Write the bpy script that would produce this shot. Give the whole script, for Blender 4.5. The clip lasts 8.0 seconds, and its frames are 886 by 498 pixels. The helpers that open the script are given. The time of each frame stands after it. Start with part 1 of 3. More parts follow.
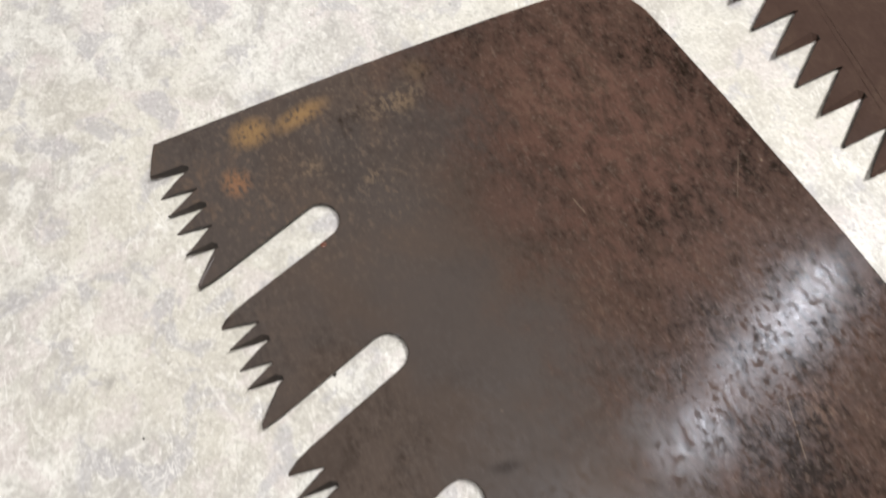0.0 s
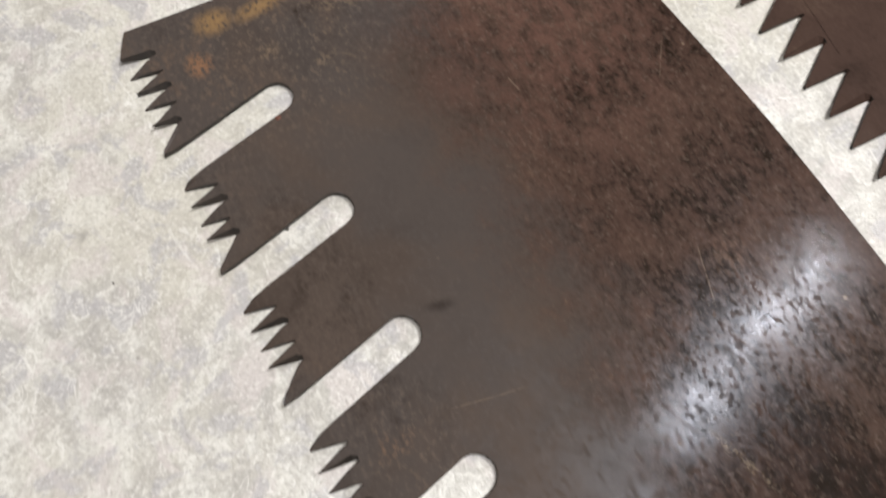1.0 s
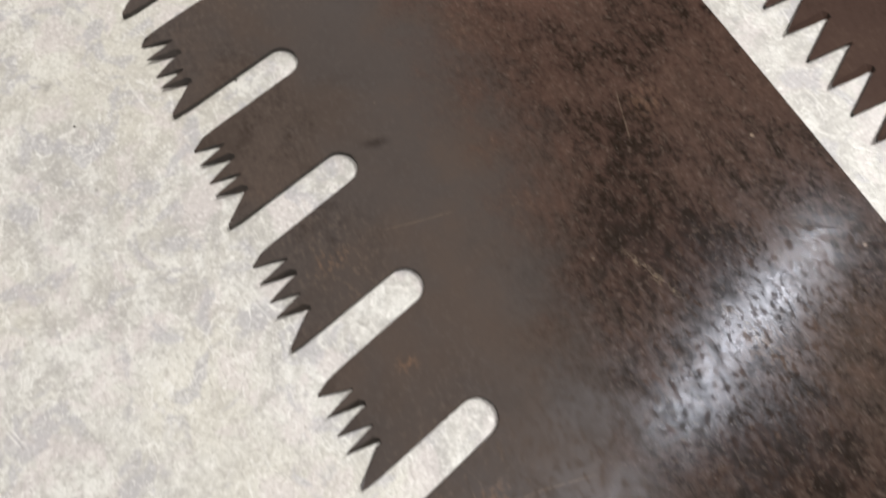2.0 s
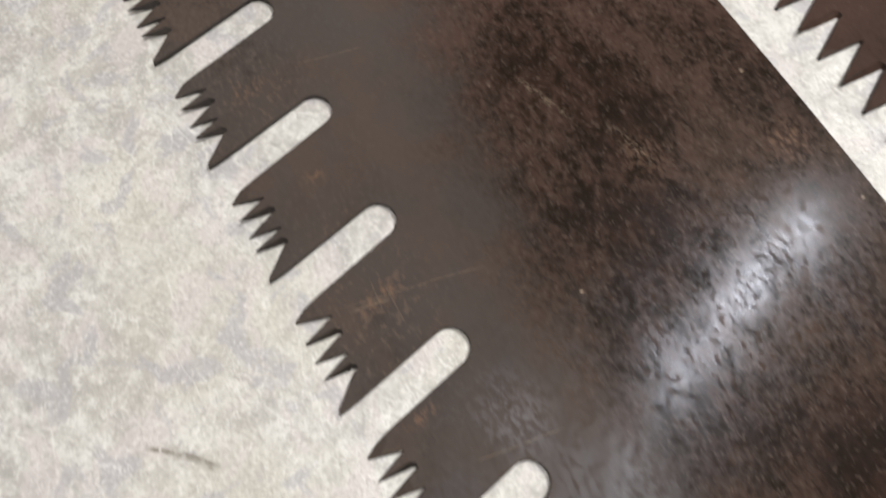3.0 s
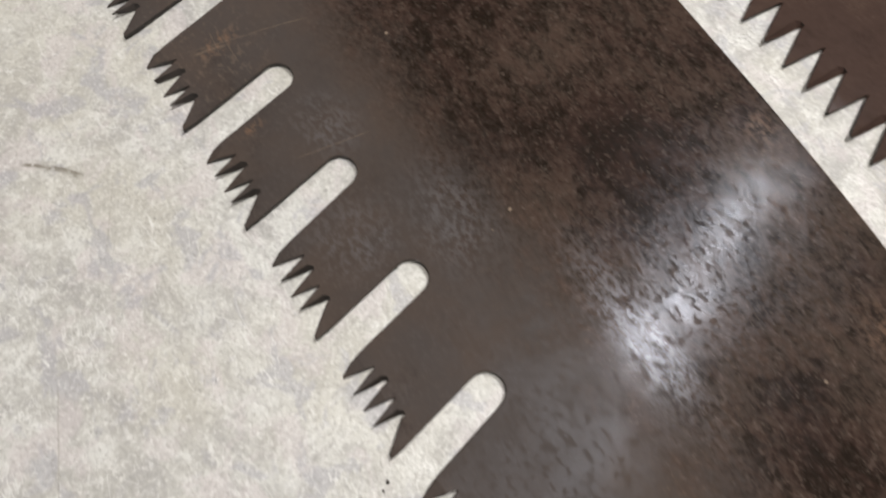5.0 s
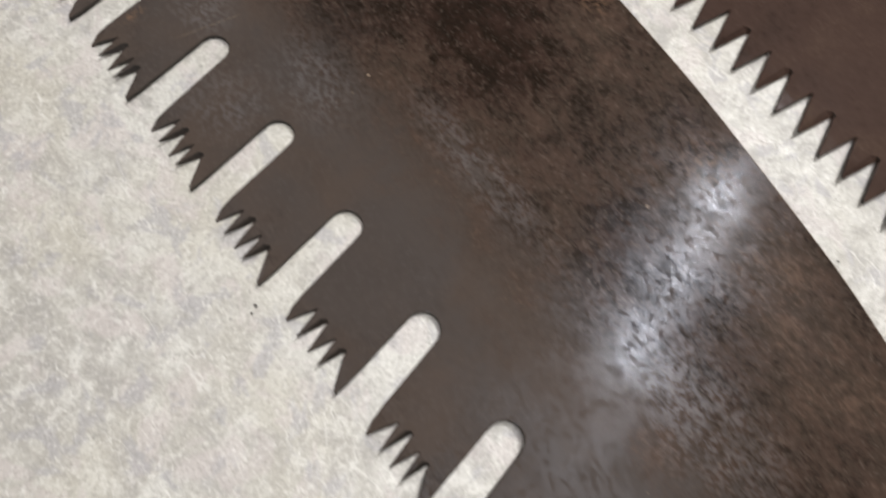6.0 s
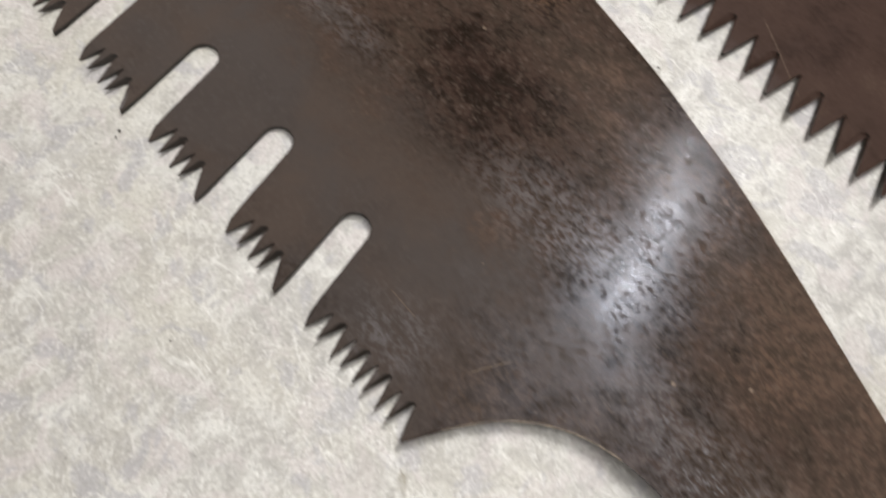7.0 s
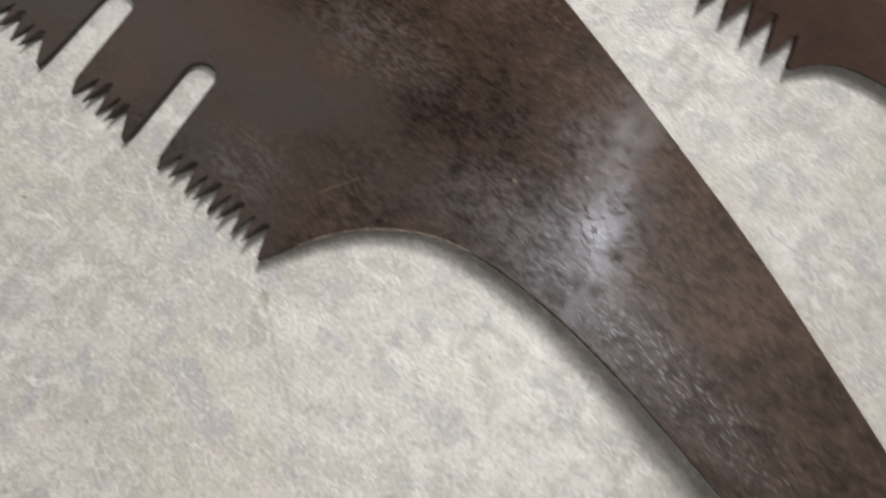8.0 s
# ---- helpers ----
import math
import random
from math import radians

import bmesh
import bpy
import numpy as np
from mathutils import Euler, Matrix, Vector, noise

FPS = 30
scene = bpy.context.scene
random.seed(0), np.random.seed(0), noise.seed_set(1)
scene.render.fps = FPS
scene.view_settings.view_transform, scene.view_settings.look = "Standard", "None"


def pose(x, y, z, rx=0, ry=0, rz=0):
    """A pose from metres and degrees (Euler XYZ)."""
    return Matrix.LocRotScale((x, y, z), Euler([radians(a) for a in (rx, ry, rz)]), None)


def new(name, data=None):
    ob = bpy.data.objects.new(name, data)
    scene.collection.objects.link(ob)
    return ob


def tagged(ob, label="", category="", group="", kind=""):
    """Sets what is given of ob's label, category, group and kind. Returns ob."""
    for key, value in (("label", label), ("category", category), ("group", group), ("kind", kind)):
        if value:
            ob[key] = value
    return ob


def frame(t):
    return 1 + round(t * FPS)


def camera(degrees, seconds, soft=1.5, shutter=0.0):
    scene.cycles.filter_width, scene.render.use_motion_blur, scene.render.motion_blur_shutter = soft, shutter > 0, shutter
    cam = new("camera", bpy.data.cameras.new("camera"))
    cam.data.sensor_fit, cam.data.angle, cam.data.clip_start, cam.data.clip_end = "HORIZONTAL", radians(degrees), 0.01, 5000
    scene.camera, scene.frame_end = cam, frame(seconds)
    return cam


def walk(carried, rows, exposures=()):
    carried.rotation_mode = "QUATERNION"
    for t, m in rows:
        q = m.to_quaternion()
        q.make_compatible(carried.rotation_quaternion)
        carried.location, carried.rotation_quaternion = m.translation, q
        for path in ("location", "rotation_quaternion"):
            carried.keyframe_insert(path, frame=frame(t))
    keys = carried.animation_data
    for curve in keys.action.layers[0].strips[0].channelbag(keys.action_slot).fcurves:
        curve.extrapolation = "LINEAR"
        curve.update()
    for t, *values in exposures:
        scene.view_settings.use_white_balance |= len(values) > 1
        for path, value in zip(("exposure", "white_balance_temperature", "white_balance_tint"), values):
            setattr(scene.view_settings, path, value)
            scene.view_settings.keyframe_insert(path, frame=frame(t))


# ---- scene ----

# ---- camera and its way ----
cam = camera(62, 8.0, soft=1.9, shutter=0.5)
walk(cam, [
    (0, pose(0.0844, 0.0221, 0.1978, 21.30, -2.09, 61.19)),
    (0.5, pose(0.1072, 0.0178, 0.2007, 21.22, -1.99, 61.16)),
    (1, pose(0.1312, 0.0162, 0.2028, 21.11, -1.77, 60.77)),
    (1.2, pose(0.1405, 0.0137, 0.2025, 20.87, -1.93, 60.62)),
    (2.3, pose(0.2029, 0.0094, 0.2023, 20.86, -1.00, 60.31)),
    (2.5, pose(0.2133, 0.0102, 0.2039, 20.38, -0.97, 60.21)),
    (3, pose(0.2486, 0.0074, 0.2019, 20.46, -0.79, 59.52)),
    (3.5, pose(0.2766, 0.0054, 0.2019, 20.03, -0.84, 58.71)),
    (4, pose(0.3011, 0.0052, 0.2036, 19.67, -1.15, 57.52)),
    (4.2, pose(0.3109, 0.0049, 0.2058, 19.47, -1.21, 57.09)),
    (5.3, pose(0.3734, -0.0050, 0.2185, 20.80, -1.83, 54.88)),
    (5.5, pose(0.3876, -0.0065, 0.2209, 21.05, -2.33, 54.03)),
    (6, pose(0.4224, -0.0051, 0.2205, 21.18, -2.33, 52.65)),
    (6.5, pose(0.4567, -0.0085, 0.2206, 20.58, -2.76, 50.74)),
    (7, pose(0.4946, -0.0157, 0.2202, 20.68, -3.37, 48.14)),
    (7.5, pose(0.5245, -0.0211, 0.2147, 20.71, -3.49, 44.80)),
    (8, pose(0.5565, -0.0287, 0.2128, 20.42, -3.86, 40.67)),
], exposures=[(0.0, -0.04), (0.5, -0.10), (2.5, -0.20), (5.5, -0.37), (7.0, -0.37), (7.5, -0.54), (8.0, -0.68)])

MM = 0.001
ROOM = (-3.2, 3.2, -3.2, 4.2)   # x from, x to, y from, y to
CEIL = 2.62


# ---- helpers for building ----
def part(name, bm, material, parent=None, label="", smooth=False):
    """Links a bmesh as one mesh object, under a parent if one is given."""
    mesh = bpy.data.meshes.new(name)
    bm.to_mesh(mesh)
    bm.free()
    if smooth:
        for f in mesh.polygons:
            f.use_smooth = True
    mesh.materials.append(material)
    ob = new(name, mesh)
    ob.parent = parent
    return tagged(ob, label)


def box(bm, x0, x1, y0, y1, z0, z1):
    v = [bm.verts.new((x, y, z)) for z in (z0, z1) for y in (y0, y1) for x in (x0, x1)]
    for a in ((0, 2, 3, 1), (4, 5, 7, 6), (0, 1, 5, 4), (2, 6, 7, 3), (0, 4, 6, 2), (1, 3, 7, 5)):
        bm.faces.new([v[i] for i in a])
    return v


def curve_through(pts, steps):
    """A smooth line through control points (Catmull-Rom)."""
    out = []
    for i in range(len(pts) - 1):
        p0, p1, p2, p3 = (Vector(pts[min(max(i + k, 0), len(pts) - 1)]) for k in (-1, 0, 1, 2))
        for j in range(steps):
            t = j / steps
            out.append(0.5 * (2 * p1 + (p2 - p0) * t + (2 * p0 - 5 * p1 + 4 * p2 - p3) * t * t + (3 * p1 - p0 - 3 * p2 + p3) * t ** 3))
    return out + [Vector(pts[-1])]


# ---- material nodes ----
class Nodes:
    def __init__(self, name):
        self.mat = bpy.data.materials.new(name)
        self.mat.use_nodes = True
        self.tree = self.mat.node_tree
        self.bsdf = self.tree.nodes["Principled BSDF"]
        self.coord = self.tree.nodes.new("ShaderNodeTexCoord").outputs["Object"]

    def link(self, a, b):
        self.tree.links.new(a, b)

    def noise(self, scale, detail=4.0, rough=0.55, stretch=None, turn=0.0, shift=0.0, warp=0.0):
        n = self.tree.nodes.new("ShaderNodeTexNoise")
        n.inputs["Scale"].default_value, n.inputs["Detail"].default_value, n.inputs["Roughness"].default_value = scale, detail, rough
        n.inputs["Distortion"].default_value = warp
        m = self.tree.nodes.new("ShaderNodeMapping")
        m.inputs["Rotation"].default_value = (0, 0, turn)
        m.inputs["Location"].default_value = (shift, shift * 0.7, 0)
        m.inputs["Scale"].default_value = stretch or (1, 1, 1)
        self.link(self.coord, m.inputs["Vector"])
        self.link(m.outputs["Vector"], n.inputs["Vector"])
        return n.outputs["Fac"]

    def spots(self, scale, randomness=1.0):
        n = self.tree.nodes.new("ShaderNodeTexVoronoi")
        n.inputs["Scale"].default_value, n.inputs["Randomness"].default_value = scale, randomness
        self.link(self.coord, n.inputs["Vector"])
        return n.outputs["Distance"]

    def ramp(self, value, lo, hi, out_lo=0.0, out_hi=1.0):
        n = self.tree.nodes.new("ShaderNodeMapRange")
        n.interpolation_type = "SMOOTHSTEP"
        for key, v in (("From Min", lo), ("From Max", hi), ("To Min", out_lo), ("To Max", out_hi)):
            n.inputs[key].default_value = v
        self.link(value, n.inputs["Value"])
        return n.outputs["Result"]

    def maths(self, op, a, b=None):
        n = self.tree.nodes.new("ShaderNodeMath")
        n.operation = op
        for k, v in enumerate((a, b)):
            if v is None:
                continue
            if isinstance(v, (int, float)):
                n.inputs[k].default_value = v
            else:
                self.link(v, n.inputs[k])
        return n.outputs[0]

    def mix(self, fac, a, b):
        n = self.tree.nodes.new("ShaderNodeMix")
        n.data_type = "RGBA"
        for key, v in (("Factor", fac), ("A", a), ("B", b)):
            socket = [s for s in n.inputs if s.name == key and s.type == ("VALUE" if key == "Factor" else "RGBA")][0]
            if isinstance(v, tuple):
                socket.default_value = (*v, 1)
            elif isinstance(v, (int, float)):
                socket.default_value = v
            else:
                self.link(v, socket)
        return [s for s in n.outputs if s.type == "RGBA"][0]

    def local(self, x, y, turn=0.0):
        """Coordinates about a spot on the ground plan, turned; gives u and v in metres."""
        m = self.tree.nodes.new("ShaderNodeMapping")
        m.vector_type = "TEXTURE"
        m.inputs["Location"].default_value = (x, y, 0)
        m.inputs["Rotation"].default_value = (0, 0, radians(turn))
        s = self.tree.nodes.new("ShaderNodeSeparateXYZ")
        self.link(self.coord, m.inputs["Vector"])
        self.link(m.outputs["Vector"], s.inputs[0])
        return s.outputs["X"], s.outputs["Y"]

    def patch(self, x, y, a, b, turn=0.0, edge=0.6):
        """An oval stain that fades to its rim: 1 in the middle, 0 outside."""
        u, v = self.local(x, y, turn)
        r = self.maths("SQRT", self.maths("ADD", self.maths("POWER", self.maths("DIVIDE", u, a), 2.0),
                                          self.maths("POWER", self.maths("DIVIDE", v, b), 2.0)))
        return self.ramp(r, 1.0, 1.0 - edge)

    def scratch(self, x, y, length, turn, width):
        """A thin line that begins at x, y."""
        u, v = self.local(x, y, turn)
        bend = self.maths("MULTIPLY", self.maths("SUBTRACT", self.noise(60, 2), 0.5), width * 5)
        line = self.ramp(self.maths("ABSOLUTE", self.maths("ADD", v, bend)), width, width * 0.35)
        ends = self.maths("MULTIPLY", self.ramp(u, 0, length * 0.15), self.ramp(u, length, length * 0.8))
        gaps = self.ramp(self.noise(500, 2, shift=3), 0.32, 0.5)
        return self.maths("MULTIPLY", self.maths("MULTIPLY", line, ends), gaps)

    def finish(self, colour, roughness, heights=(), metallic=0.0, specular=0.5):
        b = self.bsdf
        for key, v in (("Base Color", colour), ("Roughness", roughness), ("Metallic", metallic), ("Specular IOR Level", specular)):
            if isinstance(v, tuple):
                b.inputs[key].default_value = (*v, 1)
            elif isinstance(v, (int, float)):
                b.inputs[key].default_value = v
            else:
                self.link(v, b.inputs[key])
        last = None
        for height, distance, strength in heights:
            n = self.tree.nodes.new("ShaderNodeBump")
            n.inputs["Distance"].default_value, n.inputs["Strength"].default_value = distance, strength
            self.link(height, n.inputs["Height"])
            if last:
                self.link(last, n.inputs["Normal"])
            last = n.outputs["Normal"]
        if last:
            self.link(last, b.inputs["Normal"])
        return self.mat


def concrete_material():
    n = Nodes("light_concrete")
    swell = n.noise(7, 3, 0.5, shift=3)
    cloud = n.noise(22, 4, 0.55, warp=0.6)
    blotch = n.noise(85, 4, 0.58, shift=2, warp=0.9)
    mottle = n.noise(240, 6, 0.70, warp=0.6)
    grain = n.noise(720, 4, 0.62)
    c = n.mix(n.ramp(swell, 0.40, 0.60), (0.500, 0.486, 0.446), (0.606, 0.598, 0.560))
    c = n.mix(n.ramp(cloud, 0.38, 0.58, 0.70, 0.0), c, (0.452, 0.436, 0.405))
    c = n.mix(n.ramp(blotch, 0.36, 0.49, 0.80, 0.0), c, (0.398, 0.382, 0.362))
    c = n.mix(n.ramp(blotch, 0.51, 0.63, 0.0, 0.75), c, (0.715, 0.708, 0.668))
    c = n.mix(n.ramp(mottle, 0.36, 0.50, 0.50, 0.0), c, (0.372, 0.358, 0.334))
    c = n.mix(n.ramp(mottle, 0.52, 0.64, 0.0, 0.54), c, (0.780, 0.768, 0.728))
    # tints that drift through the cement: cream, rose, blue-grey
    c = n.mix(n.ramp(n.noise(11, 4, 0.55, shift=8), 0.46, 0.62, 0, 0.45), c, (0.570, 0.540, 0.452))
    c = n.mix(n.ramp(n.noise(60, 4, 0.6, shift=14, warp=0.6), 0.50, 0.62, 0, 0.55), c, (0.610, 0.556, 0.545))
    c = n.mix(n.ramp(n.noise(75, 4, 0.6, shift=17, warp=0.6), 0.53, 0.63, 0, 0.65), c, (0.405, 0.395, 0.412))
    c = n.mix(n.ramp(grain, 0.46, 0.36, 0, 0.42), c, (0.33, 0.31, 0.28))
    c = n.mix(n.ramp(grain, 0.54, 0.65, 0, 0.42), c, (0.80, 0.785, 0.75))
    # fine pale trowel veins, broken, in two directions
    for k, (turn, stretch) in enumerate(((0.9, (0.35, 1, 1)), (-0.5, (0.45, 1, 1)), (0.2, (1, 1, 1)))):
        ridge = n.maths("ABSOLUTE", n.maths("SUBTRACT", n.noise(95 + 25 * k, 3, 0.5, stretch=stretch, turn=turn, shift=21 + 5 * k, warp=0.8), 0.5))
        vein = n.maths("MULTIPLY", n.ramp(ridge, 0.014, 0.0), n.ramp(n.noise(48, 3, shift=30 + 7 * k), 0.50, 0.62))
        c = n.mix(n.maths("MULTIPLY", vein, 0.62), c, (0.80, 0.79, 0.755))
    specks = n.maths("MULTIPLY", n.ramp(n.spots(130), 0.10, 0.05), n.ramp(n.noise(60, 3, shift=11), 0.52, 0.62))
    c = n.mix(n.maths("MULTIPLY", specks, 0.55), c, (0.20, 0.185, 0.165))
    # worn marks of their own shape: a gouge, faint long scores, a dirty spot by the heel, grey blots
    mark = n.maths("MAXIMUM", n.scratch(0.1931, -0.0491, 0.0235, 46, 0.0008), n.maths("MULTIPLY", n.scratch(0.1990, -0.0436, 0.0140, 43, 0.0011), 0.7))
    c = n.mix(n.maths("MULTIPLY", mark, 0.8), c, (0.19, 0.165, 0.125))
    for line in ((0.488, -0.0076, 0.040, -33, 0.0006), (0.2117, -0.0247, 0.030, -30, 0.0003), (0.262, -0.066, 0.05, -24, 0.0003)):
        c = n.mix(n.maths("MULTIPLY", n.scratch(*line), 0.4), c, (0.30, 0.27, 0.22))
    dirt = n.maths("MULTIPLY", n.patch(0.4865, -0.0065, 0.0022, 0.0045, 50), n.ramp(n.noise(600, 3), 0.38, 0.55))
    c = n.mix(n.maths("MULTIPLY", dirt, 0.6), c, (0.22, 0.185, 0.12))
    for x, y, r in ((0.2905, -0.0345, 0.0028), (0.327, -0.0405, 0.0035), (0.013, -0.030, 0.003), (0.345, -0.0600, 0.004)):
        c = n.mix(n.maths("MULTIPLY", n.maths("MULTIPLY", n.patch(x, y, r * 1.3, r, 40, 0.8), n.ramp(mottle, 0.6, 0.4)), 0.55), c, (0.30, 0.285, 0.27))
    rough = n.ramp(blotch, 0.36, 0.64, 0.40, 0.25)
    return n.finish(c, rough, [(mottle, 0.0004, 0.45), (grain, 0.0004, 0.8)], specular=0.75)


def steel_material(name, second=False):
    n = Nodes(name)
    wide = n.noise(11, 4, 0.55, shift=1.3 if second else 0.2, warp=0.2)
    cloud = n.noise(42, 5, 0.60, shift=4, warp=0.3)
    mottle = n.noise(180, 7, 0.73, stretch=(0.62, 1, 1), turn=0.12, warp=0.3)
    pits = n.noise(600, 5, 0.72, stretch=(0.62, 1, 1), turn=0.12, shift=6)
    fine = n.noise(1300, 3, 0.6, stretch=(0.5, 1, 1))

    def swing(value, amount):
        return n.maths("MULTIPLY", n.maths("SUBTRACT", value, 0.5), amount)

    def paint(c, fac, amount, colour):
        return n.mix(n.maths("MULTIPLY", fac, amount), c, colour)

    # how light or dark the scale is, as a sum of several sizes of patches
    light = n.maths("ADD", 0.5, n.maths("ADD", swing(wide, 0.7), swing(cloud, 0.66)))
    if second:
        light = n.maths("ADD", light, n.maths("ADD", swing(mottle, 0.3), swing(pits, 0.4)))
        scaly = n.ramp(cloud, 0.45, 0.6, 0.1, 0.4)
        body = n.ramp(cloud, 0.5, 0.6, 0.0, 0.6)
    else:
        along, height = n.local(0.0, 0.0)
        wander = n.maths("ADD", n.maths("ADD", height, n.ramp(along, 0.08, 0.22, 0.0, 0.020)), n.maths("ADD", swing(cloud, 0.06), swing(mottle, 0.04)))
        # from the slots to the middle the steel is rubbed smooth; the back half is scaly, and the lands between the slots a little
        body = n.ramp(wander, 0.066, 0.112)
        body = n.maths("MAXIMUM", body, n.ramp(along, 0.44, 0.53))
        toe_end = n.maths("MULTIPLY", n.ramp(along, 0.035, -0.03), n.ramp(cloud, 0.40, 0.60, 0.3, 0.8))
        lands = n.maths("MULTIPLY", n.ramp(wander, 0.045, 0.018), n.ramp(n.noise(16, 3, shift=4), 0.44, 0.60, 0.12, 0.60))
        scaly = n.maths("MAXIMUM", n.maths("ADD", 0.15, n.maths("MULTIPLY", body, 0.85)), n.maths("MAXIMUM", toe_end, lands))
        rough_bits = n.maths("MULTIPLY", scaly, n.maths("ADD", swing(mottle, 0.66), swing(pits, 0.80)))
        light = n.maths("ADD", 0.5, n.maths("MULTIPLY", n.ramp(scaly, 0.0, 1.0, 0.40, 1.0), n.maths("ADD", swing(wide, 0.62), swing(cloud, 0.55))))
        light = n.maths("ADD", light, rough_bits)
        light = n.maths("SUBTRACT", light, n.maths("MULTIPLY", body, 0.08))
        # the lighter patches at x 0.590 and 0.440 also carry painted lamp sheen
        for x, y, a, b, turn, by in ((0.040, 0.127, 0.018, 0.020, 20, -0.12), (0.158, 0.115, 0.045, 0.028, 20, -0.21), (0.216, 0.108, 0.050, 0.032, 10, -0.21),
                                     (0.302, 0.118, 0.055, 0.032, 0, -0.22), (0.405, 0.105, 0.050, 0.030, -10, -0.18), (0.5028, 0.0600, 0.0040, 0.0052, 20, -0.30), (0.484, 0.072, 0.030, 0.020, 0, -0.12),
                                     (0.081, 0.0503, 0.0030, 0.0070, -18, -0.16),
                                     (0.590, 0.085, 0.13, 0.065, -22, 0.24), (0.250, 0.085, 0.090, 0.034, 0, -0.13), (0.410, 0.085, 0.060, 0.030, 0, -0.10), (0.515, 0.115, 0.070, 0.034, -15, 0.18), (0.440, 0.132, 0.060, 0.028, -8, 0.16), (0.02, 0.135, 0.10, 0.065, 0, 0.15)):
            light = n.maths("ADD", light, n.maths("MULTIPLY", n.patch(x, y, a, b, turn, 1.0), by))
    mid = (0.060, 0.0375, 0.0300) if second else n.mix(body, n.mix(n.ramp(n.noise(24, 4, 0.6, shift=60, warp=0.3), 0.40, 0.60), (0.0715, 0.0590, 0.0530), (0.0785, 0.0602, 0.0505)), n.mix(n.ramp(along, 0.10, 0.24), (0.060, 0.0375, 0.0290), (0.052, 0.0375, 0.0285)))
    c = n.mix(n.ramp(light, 0.20, 0.54), (0.0150, 0.0100, 0.0074), mid)
    c = n.mix(n.ramp(light, 0.50, 0.82), c, (0.110, 0.075, 0.055))
    if second:
        c = paint(c, n.ramp(mottle, 0.40, 0.64, 0.5, 1.0), 0.6, (0.062, 0.039, 0.032))
    else:
        red = n.maths("MAXIMUM", n.patch(0.012, 0.130, 0.095, 0.070, 0, 1.0), n.maths("MULTIPLY", body, 0.25))
        c = paint(c, n.maths("MULTIPLY", red, n.ramp(mottle, 0.38, 0.62)), 0.80, (0.108, 0.057, 0.044))
        for x, y, a, b, turn in ((0.068, 0.1165, 0.010, 0.007, 20), (0.0179, 0.0946, 0.016, 0.022, 0)):
            c = paint(c, n.maths("MULTIPLY", n.patch(x, y, a, b, turn, 0.8), n.ramp(cloud, 0.4, 0.6, 0.2, 1.0)), 0.5, (0.088, 0.053, 0.043))
        # pale, dusty freckles at the toe and along the tooth edge
        dust = n.maths("MAXIMUM", n.patch(-0.02, 0.045, 0.05, 0.055, 0, 0.7), n.patch(0.110, 0.024, 0.022, 0.022, 0, 0.9))
        dust = n.maths("MAXIMUM", dust, n.patch(0.19, 0.022, 0.05, 0.026, 0, 0.9))
        c = paint(c, n.maths("MULTIPLY", dust, n.ramp(pits, 0.53, 0.66)), 0.45, (0.150, 0.108, 0.078))
        # ochre rust by the toe
        ochre = n.maths("MAXIMUM", n.patch(-0.0390, 0.0320, 0.0070, 0.0090, 0, 0.8), n.patch(-0.0378, 0.0475, 0.0050, 0.0135, 8, 0.9))
        for x, y, r in ((-0.0263, 0.0215, 0.006), (-0.0362, 0.0866, 0.007), (-0.0278, 0.0782, 0.006)):
            ochre = n.maths("MAXIMUM", ochre, n.maths("MULTIPLY", n.patch(x, y, r, r, 0, 1.0), 0.22))
        c = paint(c, n.maths("MULTIPLY", ochre, n.ramp(pits, 0.34, 0.52)), 0.9, (0.235, 0.145, 0.068))
        rust = n.patch(-0.0256, 0.0219, 0.0065, 0.0060, 0, 0.8)
        c = paint(c, n.maths("MULTIPLY", rust, n.ramp(pits, 0.44, 0.52)), 0.7, (0.230, 0.118, 0.066))
        for x, y, a, b in ((-0.0202, 0.043, 0.0040, 0.0060), (-0.009, 0.0579, 0.0030, 0.0045), (-0.0296, 0.0752, 0.0070, 0.0160)):
            c = paint(c, n.maths("MULTIPLY", n.patch(x, y, a, b, 0, 0.9), n.ramp(pits, 0.46, 0.56)), 0.55, (0.190, 0.138, 0.092))
        # orange rubs between the slots and on the back
        for x, y, a, b, turn, by in ((0.1090, 0.0215, 0.005, 0.009, 0, 0.7), (0.1460, 0.0262, 0.004, 0.005, 0, 0.8), (0.1893, 0.0250, 0.006, 0.012, 10, 0.8),
                                     (0.1085, 0.133, 0.010, 0.010, 0, 0.45), (0.2087, 0.1575, 0.012, 0.012, 30, 0.75), (0.2240, 0.0190, 0.003, 0.009, 5, 0.8),
                                     (0.1900, 0.1165, 0.014, 0.012, 0, 0.45), (0.3155, 0.1582, 0.012, 0.009, 0, 0.7), (0.3907, 0.1440, 0.020, 0.015, 0, 0.6),
                                     (0.4904, 0.1312, 0.014, 0.008, -20, 0.6), (0.5350, 0.0930, 0.030, 0.022, -25, 0.28), (0.4830, 0.0290, 0.016, 0.020, -20, 0.20)):
            c = paint(c, n.maths("MULTIPLY", n.patch(x, y, a, b, turn, 1.0), n.ramp(pits, 0.46, 0.60)), by * 0.8, (0.180, 0.106, 0.066))
        # blue-grey pitted steel near the tail and by the lower slots
        bare = n.maths("MAXIMUM", n.patch(0.555, 0.055, 0.070, 0.026, -10, 0.8), n.patch(0.236, 0.040, 0.018, 0.014, 0, 0.9))
